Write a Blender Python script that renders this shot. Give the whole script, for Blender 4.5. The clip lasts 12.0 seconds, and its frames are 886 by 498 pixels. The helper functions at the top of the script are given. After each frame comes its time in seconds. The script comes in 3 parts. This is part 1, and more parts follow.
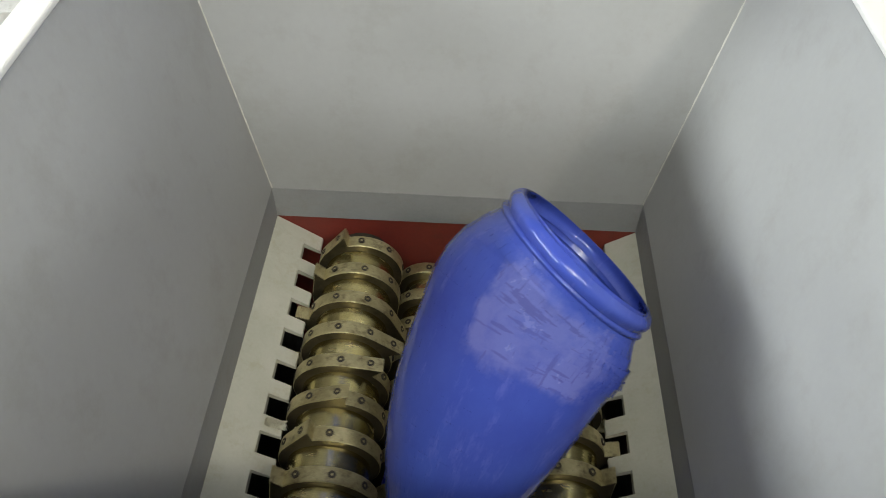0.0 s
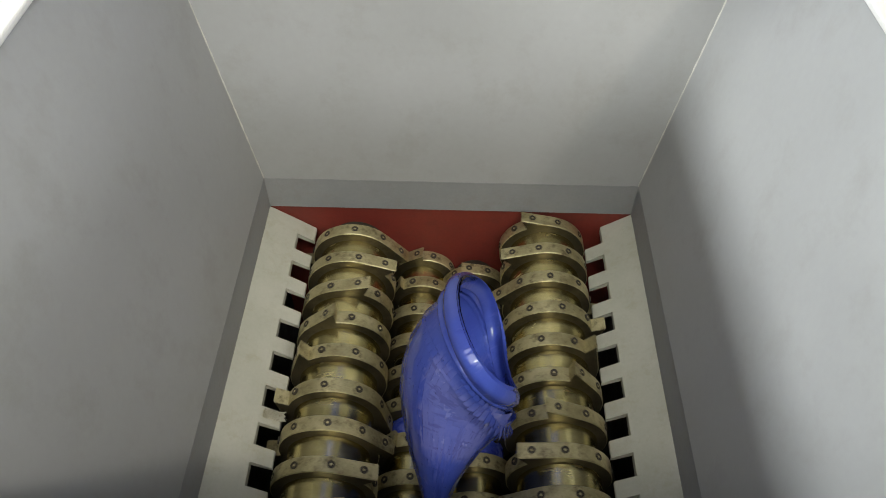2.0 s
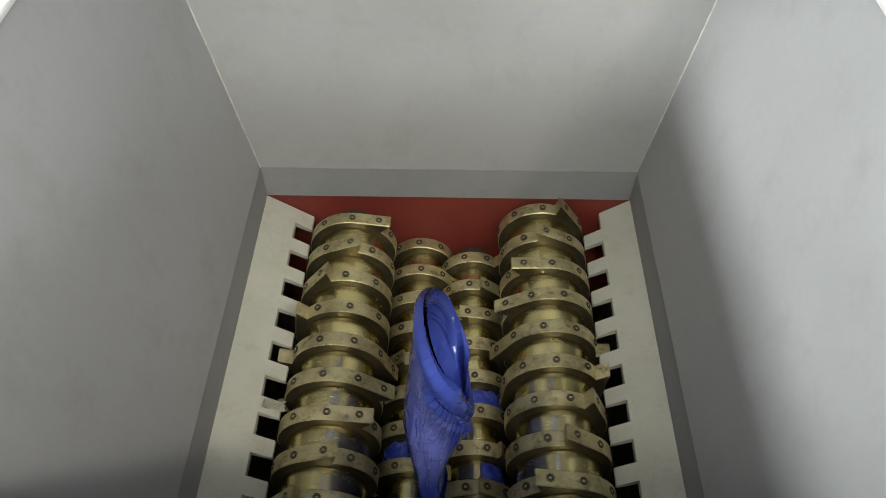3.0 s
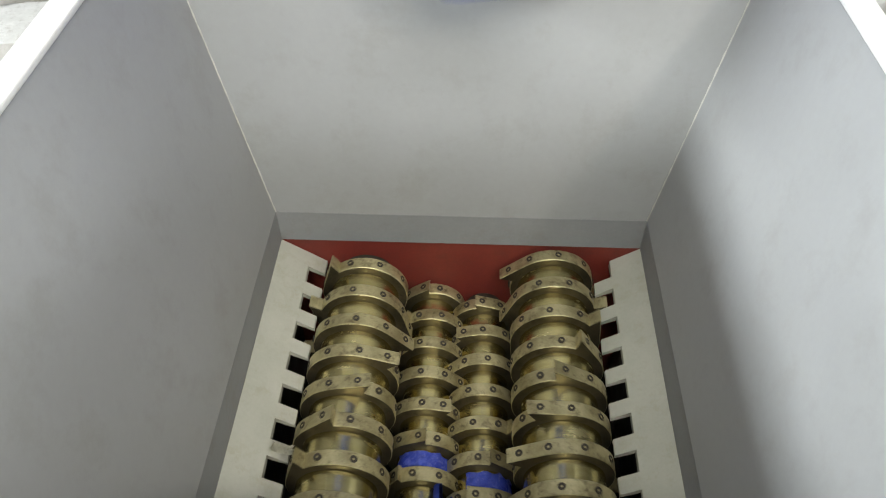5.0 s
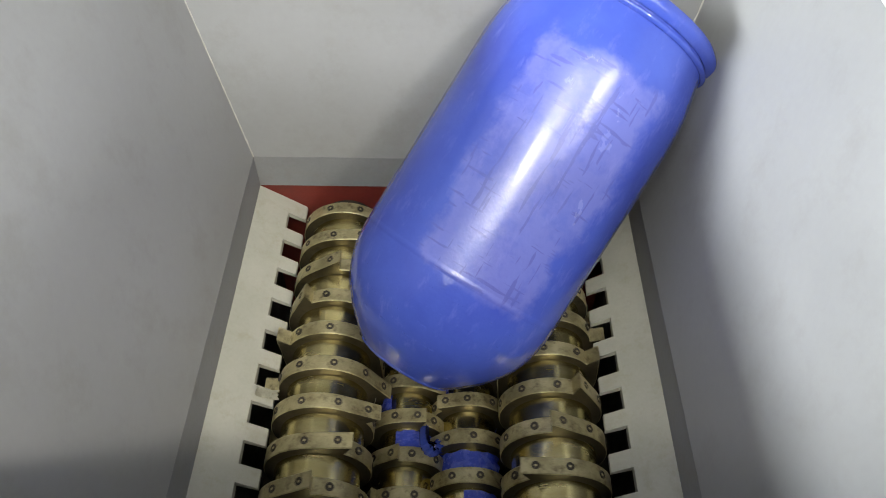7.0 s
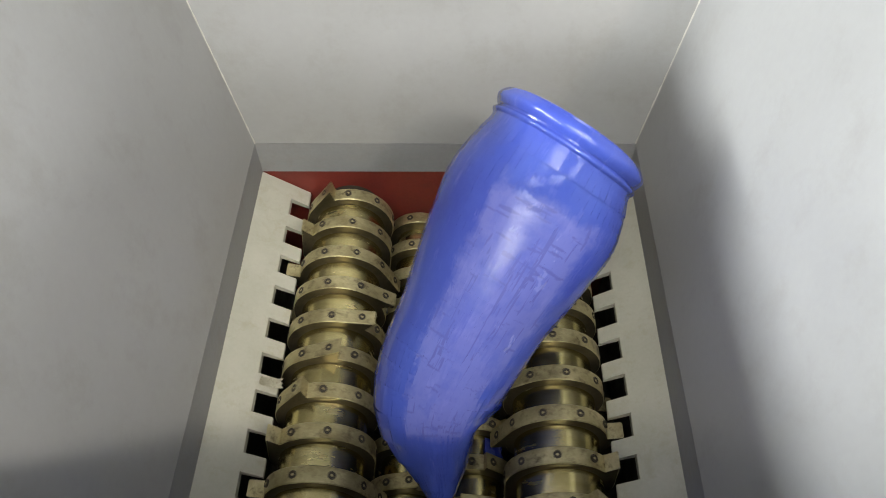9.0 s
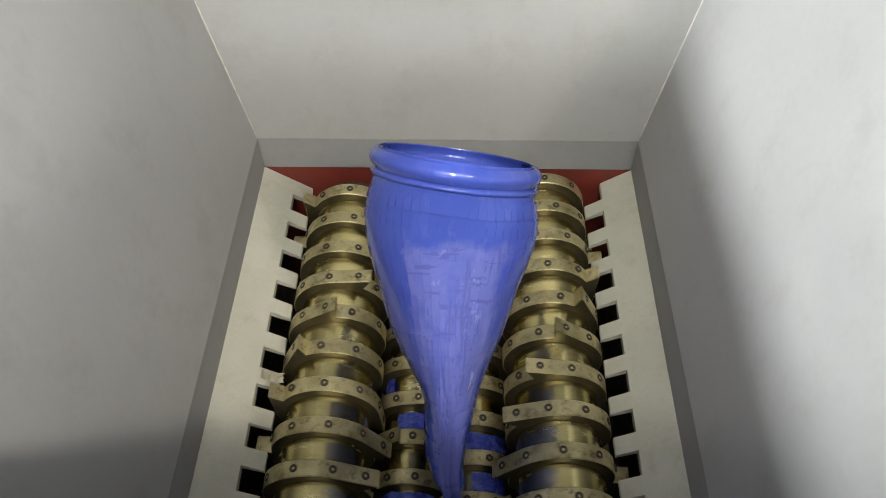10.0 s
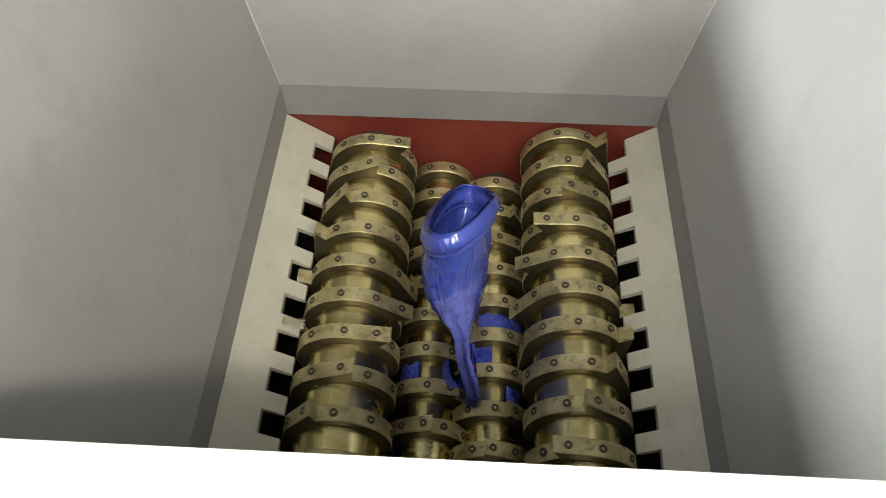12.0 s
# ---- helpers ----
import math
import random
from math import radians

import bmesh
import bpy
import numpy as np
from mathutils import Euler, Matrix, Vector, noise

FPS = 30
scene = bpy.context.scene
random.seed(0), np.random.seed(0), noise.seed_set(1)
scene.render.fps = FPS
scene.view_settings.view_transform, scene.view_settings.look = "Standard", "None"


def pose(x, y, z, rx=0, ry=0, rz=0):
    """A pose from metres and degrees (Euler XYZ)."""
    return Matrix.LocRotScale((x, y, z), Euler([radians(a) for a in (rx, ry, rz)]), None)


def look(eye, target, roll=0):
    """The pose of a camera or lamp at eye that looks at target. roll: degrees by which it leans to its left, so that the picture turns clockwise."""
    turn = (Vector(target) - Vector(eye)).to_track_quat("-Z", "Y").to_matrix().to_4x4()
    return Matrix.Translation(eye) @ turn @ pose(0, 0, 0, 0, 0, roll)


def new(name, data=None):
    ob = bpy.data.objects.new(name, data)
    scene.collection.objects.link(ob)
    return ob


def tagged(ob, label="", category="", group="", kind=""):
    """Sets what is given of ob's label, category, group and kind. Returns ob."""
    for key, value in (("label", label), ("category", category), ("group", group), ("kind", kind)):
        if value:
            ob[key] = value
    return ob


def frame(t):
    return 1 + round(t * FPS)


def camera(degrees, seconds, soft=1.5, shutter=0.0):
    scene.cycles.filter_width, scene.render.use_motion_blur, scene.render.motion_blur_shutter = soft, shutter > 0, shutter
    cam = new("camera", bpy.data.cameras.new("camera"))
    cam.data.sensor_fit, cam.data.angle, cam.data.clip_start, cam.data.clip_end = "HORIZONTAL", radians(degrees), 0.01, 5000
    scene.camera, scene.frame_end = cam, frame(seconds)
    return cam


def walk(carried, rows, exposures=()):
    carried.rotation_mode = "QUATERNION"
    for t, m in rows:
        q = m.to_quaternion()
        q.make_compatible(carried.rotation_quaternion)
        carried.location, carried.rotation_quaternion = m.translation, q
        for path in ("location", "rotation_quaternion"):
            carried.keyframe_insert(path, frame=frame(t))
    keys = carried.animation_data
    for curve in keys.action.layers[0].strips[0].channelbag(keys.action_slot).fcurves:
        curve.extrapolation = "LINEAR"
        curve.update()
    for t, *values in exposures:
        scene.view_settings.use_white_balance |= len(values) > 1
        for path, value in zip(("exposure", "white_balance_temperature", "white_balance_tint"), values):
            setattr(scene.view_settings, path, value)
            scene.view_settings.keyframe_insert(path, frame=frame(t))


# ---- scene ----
DEG = 60.0
cam = camera(DEG, 12.0, soft=0.7, shutter=0.5)
PATH = [
    (0.0, 0.019, -1.577, 1.579, 42.18, -0.87, 2.95),
    (0.5, 0.023, -1.591, 1.563, 42.43, -0.79, 2.99),
    (1.0, 0.011, -1.576, 1.573, 42.73, -1.08, 2.57),
    (1.5, 0.015, -1.582, 1.564, 42.31, -0.75, 1.93),
    (2.0, 0.015, -1.574, 1.561, 41.46, -0.29, 1.60),
    (2.5, 0.006, -1.577, 1.553, 41.16, -0.39, 1.07),
    (3.0, 0.018, -1.565, 1.559, 40.40, 0.05, 1.15),
    (4.8, 0.042, -1.569, 1.585, 43.93, 0.74, 2.65),
    (5.0, 0.031, -1.571, 1.583, 43.52, 0.42, 2.50),
    (5.5, 0.048, -1.580, 1.566, 41.97, 0.30, 3.15),
    (6.0, 0.060, -1.568, 1.553, 40.94, 0.82, 1.87),
    (6.5, 0.042, -1.584, 1.542, 41.08, 0.12, -0.23),
    (7.0, 0.021, -1.587, 1.535, 40.49, -0.17, 0.81),
    (9.0, 0.049, -1.547, 1.555, 38.22, 0.96, 1.05),
    (9.5, 0.038, -1.565, 1.545, 38.80, 0.73, 0.89),
    (10.0, 0.034, -1.564, 1.539, 38.58, 0.50, 1.20),
    (10.5, 0.027, -1.575, 1.527, 37.79, 0.14, 1.78),
    (11.0, 0.028, -1.572, 1.519, 36.75, 0.34, 2.30),
    (11.5, 0.010, -1.573, 1.520, 36.01, 0.00, 2.94),
    (12.0, 0.003, -1.578, 1.522, 35.60, 0.11, 2.87),
]
walk(cam, [(r[0], pose(*r[1:])) for r in PATH], exposures=(
    (0.0, -0.24, 6800, 5.5), (1.0, -0.2, 6800, 6), (3.2, -0.2, 6800, 7.5), (4.8, 0.1, 6700, 7), (5.1, -0.05, 6600, 7), (5.5, -0.15, 6600, 7), (6.0, 0.02, 6650, 8),
    (7.0, 0.14, 6700, 8.5), (9.0, 0.24, 6850, 9), (10.2, 0.25, 6950, 9.2), (12.0, 0.17, 7200, 9.8)))

# ---- light: a factory hall with high-bay lamps, side daylight and added soft fills ----
world = bpy.data.worlds.new("hall_air")
scene.world = world
world.use_nodes = True
world.node_tree.nodes["Background"].inputs["Color"].default_value = (0.80, 0.86, 1.0, 1)
world.node_tree.nodes["Background"].inputs["Strength"].default_value = 0.05


def lamp(x, y, z, sx, sy, watts, colour, target):
    data = bpy.data.lights.new("hall_area_light", "AREA")
    data.shape, data.size, data.size_y, data.energy, data.color = "RECTANGLE", sx, sy, watts, colour
    ob = new("hall_area_light", data)
    ob.matrix_basis = look((x, y, z), target)
    return ob


# two high-bay lamps in front, one to the right; daylight from the side walls, no openings built; then two added fills
lamp(2.4, -3.20, 4.10, 0.3, 0.3, 92, (1.0, 0.96, 0.89), (0, -0.6, 0))
lamp(0.0, -3.85, 5.20, 0.5, 0.5, 80, (1.0, 0.97, 0.90), (0, -0.6, 0))
lamp(-8.9, -1.0, 3.9, 8.0, 1.9, 2350, (0.87, 0.93, 1.0), (0, -0.8, 0.6))
lamp(8.9, 1.2, 2.4, 8.0, 1.5, 520, (0.88, 0.94, 1.0), (0, -0.8, 0.6))
# added overhead fill, not a known roof light: softens the front wall's shadow
lamp(0.2, -3.3, 6.3, 5.0, 5.0, 430, (0.97, 0.99, 1.0), (0.0, -0.6, 0))


# added low front fill, no window there: brightens the upper hopper walls
lamp(0.0, -8.9, 3.9, 9.0, 1.8, 720, (0.90, 0.95, 1.0), (0.0, -0.6, 0.6))


# ---- materials ----
def principled(name):
    m = bpy.data.materials.new(name)
    m.use_nodes = True
    nt = m.node_tree
    return m, nt, nt.nodes["Principled BSDF"]


def surface(name, dark, light, scale=6.0, rough=(0.4, 0.6), metal=0.0, bump=0.15, fine=120.0, stain=None, stain_amount=0.0,
            coords="Object", random_value=0.0, spec=0.5, stretch=(1, 1, 1)):
    """Two-scale mottled surface: broad stains and fine grain in colour, gloss and relief."""
    m, nt, bsdf = principled(name)
    n, l = nt.nodes, nt.links
    tc = n.new("ShaderNodeTexCoord")
    mp = n.new("ShaderNodeMapping")
    mp.inputs["Scale"].default_value = stretch
    if coords == "rest":
        at = n.new("ShaderNodeAttribute")
        at.attribute_name = "rest"
        l.new(at.outputs["Vector"], mp.inputs["Vector"])
    else:
        l.new(tc.outputs[coords], mp.inputs["Vector"])
    vec = mp.outputs["Vector"]
    info = n.new("ShaderNodeObjectInfo")
    shift = n.new("ShaderNodeVectorMath")
    shift.operation = "MULTIPLY_ADD"
    comb = n.new("ShaderNodeCombineXYZ")
    for k in "XYZ":
        l.new(info.outputs["Random"], comb.inputs[k])
    shift.inputs[1].default_value = (random_value * 7, random_value * 5, random_value * 9)
    l.new(comb.outputs["Vector"], shift.inputs[0])
    l.new(vec, shift.inputs[2])
    vec = shift.outputs["Vector"]
    broad = n.new("ShaderNodeTexNoise")
    broad.inputs["Scale"].default_value, broad.inputs["Detail"].default_value = scale, 6
    broad.inputs["Roughness"].default_value = 0.62
    grain = n.new("ShaderNodeTexNoise")
    grain.inputs["Scale"].default_value, grain.inputs["Detail"].default_value = fine, 3
    l.new(vec, broad.inputs["Vector"])
    l.new(vec, grain.inputs["Vector"])
    ramp = n.new("ShaderNodeValToRGB")
    ramp.color_ramp.elements[0].position, ramp.color_ramp.elements[1].position = 0.3, 0.7
    ramp.color_ramp.elements[0].color, ramp.color_ramp.elements[1].color = (*dark, 1), (*light, 1)
    mix = n.new("ShaderNodeMath")
    mix.operation = "MULTIPLY_ADD"
    mix.inputs[1].default_value = 0.25
    l.new(grain.outputs["Fac"], mix.inputs[0])
    sub = n.new("ShaderNodeMath")
    sub.operation = "SUBTRACT"
    l.new(broad.outputs["Fac"], sub.inputs[0])
    sub.inputs[1].default_value = 0.125
    l.new(sub.outputs[0], mix.inputs[2])
    l.new(mix.outputs[0], ramp.inputs["Fac"])
    colour = ramp.outputs["Color"]
    if stain:
        st = n.new("ShaderNodeTexNoise")
        st.inputs["Scale"].default_value, st.inputs["Detail"].default_value = scale * 2.7, 8
        st.inputs["Roughness"].default_value = 0.7
        l.new(vec, st.inputs["Vector"])
        sr = n.new("ShaderNodeMapRange")
        sr.inputs["From Min"].default_value, sr.inputs["From Max"].default_value = 0.52, 0.68
        sr.inputs["To Max"].default_value = stain_amount
        l.new(st.outputs["Fac"], sr.inputs["Value"])
        mx = n.new("ShaderNodeMix")
        mx.data_type = "RGBA"
        l.new(sr.outputs["Result"], mx.inputs["Factor"])
        l.new(colour, mx.inputs["A"])
        mx.inputs["B"].default_value = (*stain, 1)
        colour = mx.outputs["Result"]
    l.new(colour, bsdf.inputs["Base Color"])
    rr = n.new("ShaderNodeMapRange")
    rr.inputs["From Min"].default_value, rr.inputs["From Max"].default_value = 0.3, 0.7
    rr.inputs["To Min"].default_value, rr.inputs["To Max"].default_value = rough
    l.new(broad.outputs["Fac"], rr.inputs["Value"])
    l.new(rr.outputs["Result"], bsdf.inputs["Roughness"])
    bsdf.inputs["Metallic"].default_value = metal
    bsdf.inputs["Specular IOR Level"].default_value = spec
    bp = n.new("ShaderNodeBump")
    bp.inputs["Strength"].default_value, bp.inputs["Distance"].default_value = bump, 0.002
    l.new(grain.outputs["Fac"], bp.inputs["Height"])
    l.new(bp.outputs["Normal"], bsdf.inputs["Normal"])
    return m


PAINT = surface("grey_hopper_paint", (0.305, 0.305, 0.295), (0.34, 0.34, 0.334), 2.5, (0.42, 0.58), bump=0.06, fine=60,
                stain=(0.25, 0.243, 0.215), stain_amount=0.35)
PAINT_DARK = surface("grey_flange_paint", (0.225, 0.23, 0.235), (0.28, 0.28, 0.28), 5, (0.45, 0.65), bump=0.08, stain=(0.22, 0.2, 0.18), stain_amount=0.4)
PAINT_COMB = surface("cream_comb_paint", (0.38, 0.375, 0.305), (0.45, 0.44, 0.37), 7, (0.4, 0.6), bump=0.1, stain=(0.34, 0.31, 0.22), stain_amount=0.5)
RED = surface("red_chamber_paint", (0.14, 0.020, 0.014), (0.21, 0.034, 0.022), 7, (0.45, 0.7), bump=0.1, stain=(0.12, 0.03, 0.02), stain_amount=0.6)
STEEL_KNIFE = surface("worn_knife_steel", (0.31, 0.26, 0.13), (0.61, 0.54, 0.31), 16, (0.30, 0.55), metal=0.7, bump=0.2, fine=220,
                      stain=(0.11, 0.08, 0.04), stain_amount=0.8, random_value=1.0)
STEEL_SPACER = surface("bright_spacer_steel", (0.55, 0.46, 0.19), (0.80, 0.70, 0.36), 10, (0.19, 0.29), metal=1.0, bump=0.05, fine=150,
                       stain=(0.34, 0.28, 0.14), stain_amount=0.15, random_value=1.0, stretch=(1, 3, 1))
STEEL_DARK = surface("near_black_steel", (0.03, 0.028, 0.022), (0.08, 0.07, 0.05), 14, (0.4, 0.7), metal=0.6)
# knife sides: shade between the discs put into a darker steel, plus grime stains
STEEL_FLANK = surface("shaded_grimy_flank", (0.05, 0.042, 0.025), (0.12, 0.10, 0.06), 18, (0.35, 0.6), metal=0.7, stain=(0.05, 0.04, 0.025), stain_amount=0.8,
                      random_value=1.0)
# near-black colour stands in for the shade inside the screw holes
BLACK = surface("socket_shade", (0.018, 0.014, 0.008), (0.055, 0.043, 0.025), 20, (0.5, 0.8))
WHITE_RIM = surface("white_rim_paint", (0.66, 0.65, 0.61), (0.74, 0.73, 0.69), 4, (0.4, 0.6), bump=0.05)
SEAM = surface("cream_seam_filler", (0.42, 0.41, 0.37), (0.56, 0.54, 0.49), 12, (0.4, 0.6), bump=0.2)
CONCRETE = surface("dusty_concrete", (0.30, 0.26, 0.23), (0.46, 0.41, 0.37), 1.2, (0.6, 0.85), stain=(0.12, 0.10, 0.09), stain_amount=0.6)
HALL = surface("hall_sheet", (0.22, 0.225, 0.23), (0.29, 0.295, 0.30), 0.6, (0.6, 0.8))


# ---- building helpers ----
def part(name, bm, material, parent, label="", smooth=None, m=None):
    """Links a bmesh as one mesh object under a thing or a part."""
    me = bpy.data.meshes.new(name)
    bm.normal_update()
    bm.to_mesh(me)
    bm.free()
    return part_mesh(name, me, material, parent, label, smooth, m)


def part_mesh(name, me, material, parent, label="", smooth=None, m=None):
    if not me.materials:
        me.materials.append(material)
        if smooth is not None:
            me.shade_smooth()
            me.set_sharp_from_angle(angle=radians(smooth))
    ob = new(name, me)
    if parent:
        ob.parent = parent
    if m is not None:
        ob.matrix_basis = m
    if label:
        ob["label"] = label
    return ob


def box(x0, x1, y0, y1, z0, z1, bevel=0.0):
    bm = bmesh.new()
    v = [bm.verts.new((x, y, z)) for x in (x0, x1) for y in (y0, y1) for z in (z0, z1)]
    for f in ((0, 1, 3, 2), (4, 6, 7, 5), (0, 4, 5, 1), (2, 3, 7, 6), (0, 2, 6, 4), (1, 5, 7, 3)):
        bm.faces.new([v[i] for i in f])
    if bevel:
        bmesh.ops.bevel(bm, geom=bm.edges[:], offset=bevel, segments=2, affect="EDGES", profile=0.5)
    return bm


def prism(points, axis, d0, d1, bevel=0.0):
    """Extrudes an outline (two coordinates) along x, y or z from d0 to d1."""
    place = {"x": lambda p, d: (d, p[0], p[1]), "y": lambda p, d: (p[0], d, p[1]), "z": lambda p, d: (p[0], p[1], d)}[axis]
    bm = bmesh.new()
    a = [bm.verts.new(place(p, d0)) for p in points]
    b = [bm.verts.new(place(p, d1)) for p in points]
    n = len(points)
    bm.faces.new(a)
    bm.faces.new(b[::-1])
    for i in range(n):
        bm.faces.new((a[i], b[i], b[(i + 1) % n], a[(i + 1) % n]))
    bmesh.ops.recalc_face_normals(bm, faces=bm.faces[:])
    if bevel:
        bmesh.ops.bevel(bm, geom=bm.edges[:], offset=bevel, segments=1, affect="EDGES")
    return bm


def empty(name, x=0, y=0, z=0):
    ob = new(name)
    ob.empty_display_size = 0.1
    ob.matrix_basis = pose(x, y, z)
    return ob


# ---- plan of the shredder ----
HALF, BACK, FRONT = 0.513, -0.047, -1.262        # inside of the chamber
BAND = 0.109                                      # height of the flange band over the comb plates
FLARE, FLARE_BACK, TOP = 0.20, 0.12, 0.90         # hopper walls lean out; rim height
PITCH, KNIFE = 0.10, 0.039                        # from knife to knife along a shaft; knife thickness
FIRST_LEFT, FIRST_RIGHT = -0.1235, -0.0747        # first knife on the two outer shafts
FLOOR = -1.75


def hopper():
    h = BAND
    xt, yb, yf = HALF + FLARE * (TOP - h), BACK + FLARE_BACK * (TOP - h), -1.356
    t = 0.012
    thing = empty("hopper", 0, -0.65, h)
    back = thing.matrix_basis.inverted()

    def wall(name, inner, out):
        bm = bmesh.new()
        a = [bm.verts.new(p) for p in inner]
        b = [bm.verts.new(Vector(p) + Vector(out) * t) for p in inner]
        bm.faces.new(a)
        bm.faces.new(b[::-1])
        for i in range(4):
            bm.faces.new((a[i], b[i], b[(i + 1) % 4], a[(i + 1) % 4]))
        bmesh.ops.recalc_face_normals(bm, faces=bm.faces[:])
        part(name, bm, PAINT, thing, m=back)

    wall("side_wall", [(-HALF, BACK, h), (-HALF, FRONT, h), (-xt, yf, TOP), (-xt, yb, TOP)], (-1, 0, 0))
    wall("side_wall", [(HALF, BACK, h), (HALF, FRONT, h), (xt, yf, TOP), (xt, yb, TOP)], (1, 0, 0))
    wall("back_wall", [(-HALF, BACK, h), (HALF, BACK, h), (xt, yb, TOP), (-xt, yb, TOP)], (0, 1, 0))
    wall("front_wall", [(-HALF, FRONT, h), (HALF, FRONT, h), (xt, yf, TOP), (-xt, yf, TOP)], (0, -1, 0))
    # folded rim, wider than the plate
    w = 0.05
    part("rim", box(-xt - w, -xt + 0.004, yf - w, yb + w, TOP, TOP + 0.012, 0.003), WHITE_RIM, thing, m=back)
    part("rim", box(xt - 0.004, xt + w, yf - w, yb + w, TOP, TOP + 0.012, 0.003), WHITE_RIM, thing, m=back)
    part("rim", box(-xt + 0.004, xt - 0.004, yb - 0.004, yb + w, TOP, TOP + 0.012, 0.003), WHITE_RIM, thing, m=back)
    part("rim", box(-xt + 0.004, xt - 0.004, yf - w, yf + 0.004, TOP, TOP + 0.012, 0.003), WHITE_RIM, thing, m=back)
    # weld seams up the corners
    for sx, y0, y1 in ((-1, BACK, yb), (1, BACK, yb), (-1, FRONT, yf), (1, FRONT, yf)):
        a, b = Vector((sx * HALF, y0, h)), Vector((sx * xt, y1, TOP))
        bm = bmesh.new()
        n = 60
        rings = []
        for i in range(n + 1):
            c = a.lerp(b, i / n)
            r = 0.0024 + 0.0009 * math.sin(i * 2.1) + 0.0008 * noise.noise((i * 0.7, sx, y0))
            rings.append([bm.verts.new(c + Vector((math.cos(k * math.pi / 3), math.sin(k * math.pi / 3), 0)) * r) for k in range(6)])
        for i in range(n):
            for k in range(6):
                bm.faces.new((rings[i][k], rings[i][(k + 1) % 6], rings[i + 1][(k + 1) % 6], rings[i + 1][k]))
        part("weld_seam", bm, SEAM, thing, m=back, smooth=60)
    tagged(thing, "grey painted sheet-steel feed hopper with a white rim", "hopper")


def chamber():
    thing = empty("cutting_chamber", 0, -0.65, -0.6)
    back = thing.matrix_basis.inverted()
    t = 0.03
    # flange band under the hopper
    for name, b in (("flange_band", (-HALF, HALF, BACK, BACK + t, 0, BAND - 0.001)),
                    ("flange_band", (-HALF, HALF, FRONT - t, FRONT, 0, BAND - 0.001)),
                    ("flange_band", (-HALF - t, -HALF, FRONT - t, BACK + t, 0, BAND - 0.001)),
                    ("flange_band", (HALF, HALF + t, FRONT - t, BACK + t, 0, BAND - 0.001))):
        part(name, box(*b), PAINT_DARK, thing, m=back)
    d = -0.62
    part("end_plate", box(-HALF, HALF, BACK + 0.004, BACK + t, d, -0.001), RED, thing, "red painted end plate", m=back)
    part("end_plate", box(-HALF, HALF, FRONT - t, FRONT - 0.004, d, -0.001), RED, thing, "red painted end plate", m=back)
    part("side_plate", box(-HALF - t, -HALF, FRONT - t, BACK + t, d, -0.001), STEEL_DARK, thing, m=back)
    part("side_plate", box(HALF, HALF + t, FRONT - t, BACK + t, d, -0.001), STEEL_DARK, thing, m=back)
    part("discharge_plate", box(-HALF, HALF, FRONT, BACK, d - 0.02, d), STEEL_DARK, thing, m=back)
    tagged(thing, "grey and red steel cutting chamber below the hopper", "machine housing")


SLOPE = 0.72
NOTCH_IN, NOTCH_OUT = 0.390, 0.435


def comb(side, first):
    """A sloping cleaning comb: a plate along the wall and a tooth between each two knives."""
    thing = empty("comb_plate", side * HALF, -0.65, 0)
    back = thing.matrix_basis.inverted()
    z = lambda x: -(HALF - x) * SLOPE
    th = 0.02
    strip = [(side * HALF, -0.001), (side * NOTCH_OUT, z(NOTCH_OUT)), (side * NOTCH_OUT, z(NOTCH_OUT) - th), (side * HALF, -0.001 - th)]
    part("plate", prism(strip, "y", FRONT, BACK), PAINT_COMB, thing, m=back)
    gaps = [first - 0.004 - i * PITCH for i in range(13)]
    half = 0.0285
    edges = [BACK] + [e for g in gaps for e in (g + half, g - half)] + [FRONT]
    for a, b in zip(edges[0::2], edges[1::2]):
        a, b = min(a, BACK), max(b, FRONT)
        if a - b < 0.004 or b > BACK:
            continue
        tooth = [(side * NOTCH_OUT, z(NOTCH_OUT)), (side * NOTCH_IN, z(NOTCH_IN)), (side * NOTCH_IN, z(NOTCH_IN) - 0.012), (side * NOTCH_OUT, z(NOTCH_OUT) - 0.018)]
        part("tooth", prism(tooth, "y", b, a), PAINT_COMB, thing, m=back)
    tagged(thing, "cream painted sloping steel comb with square notches", "comb plate", "combs along the chamber")


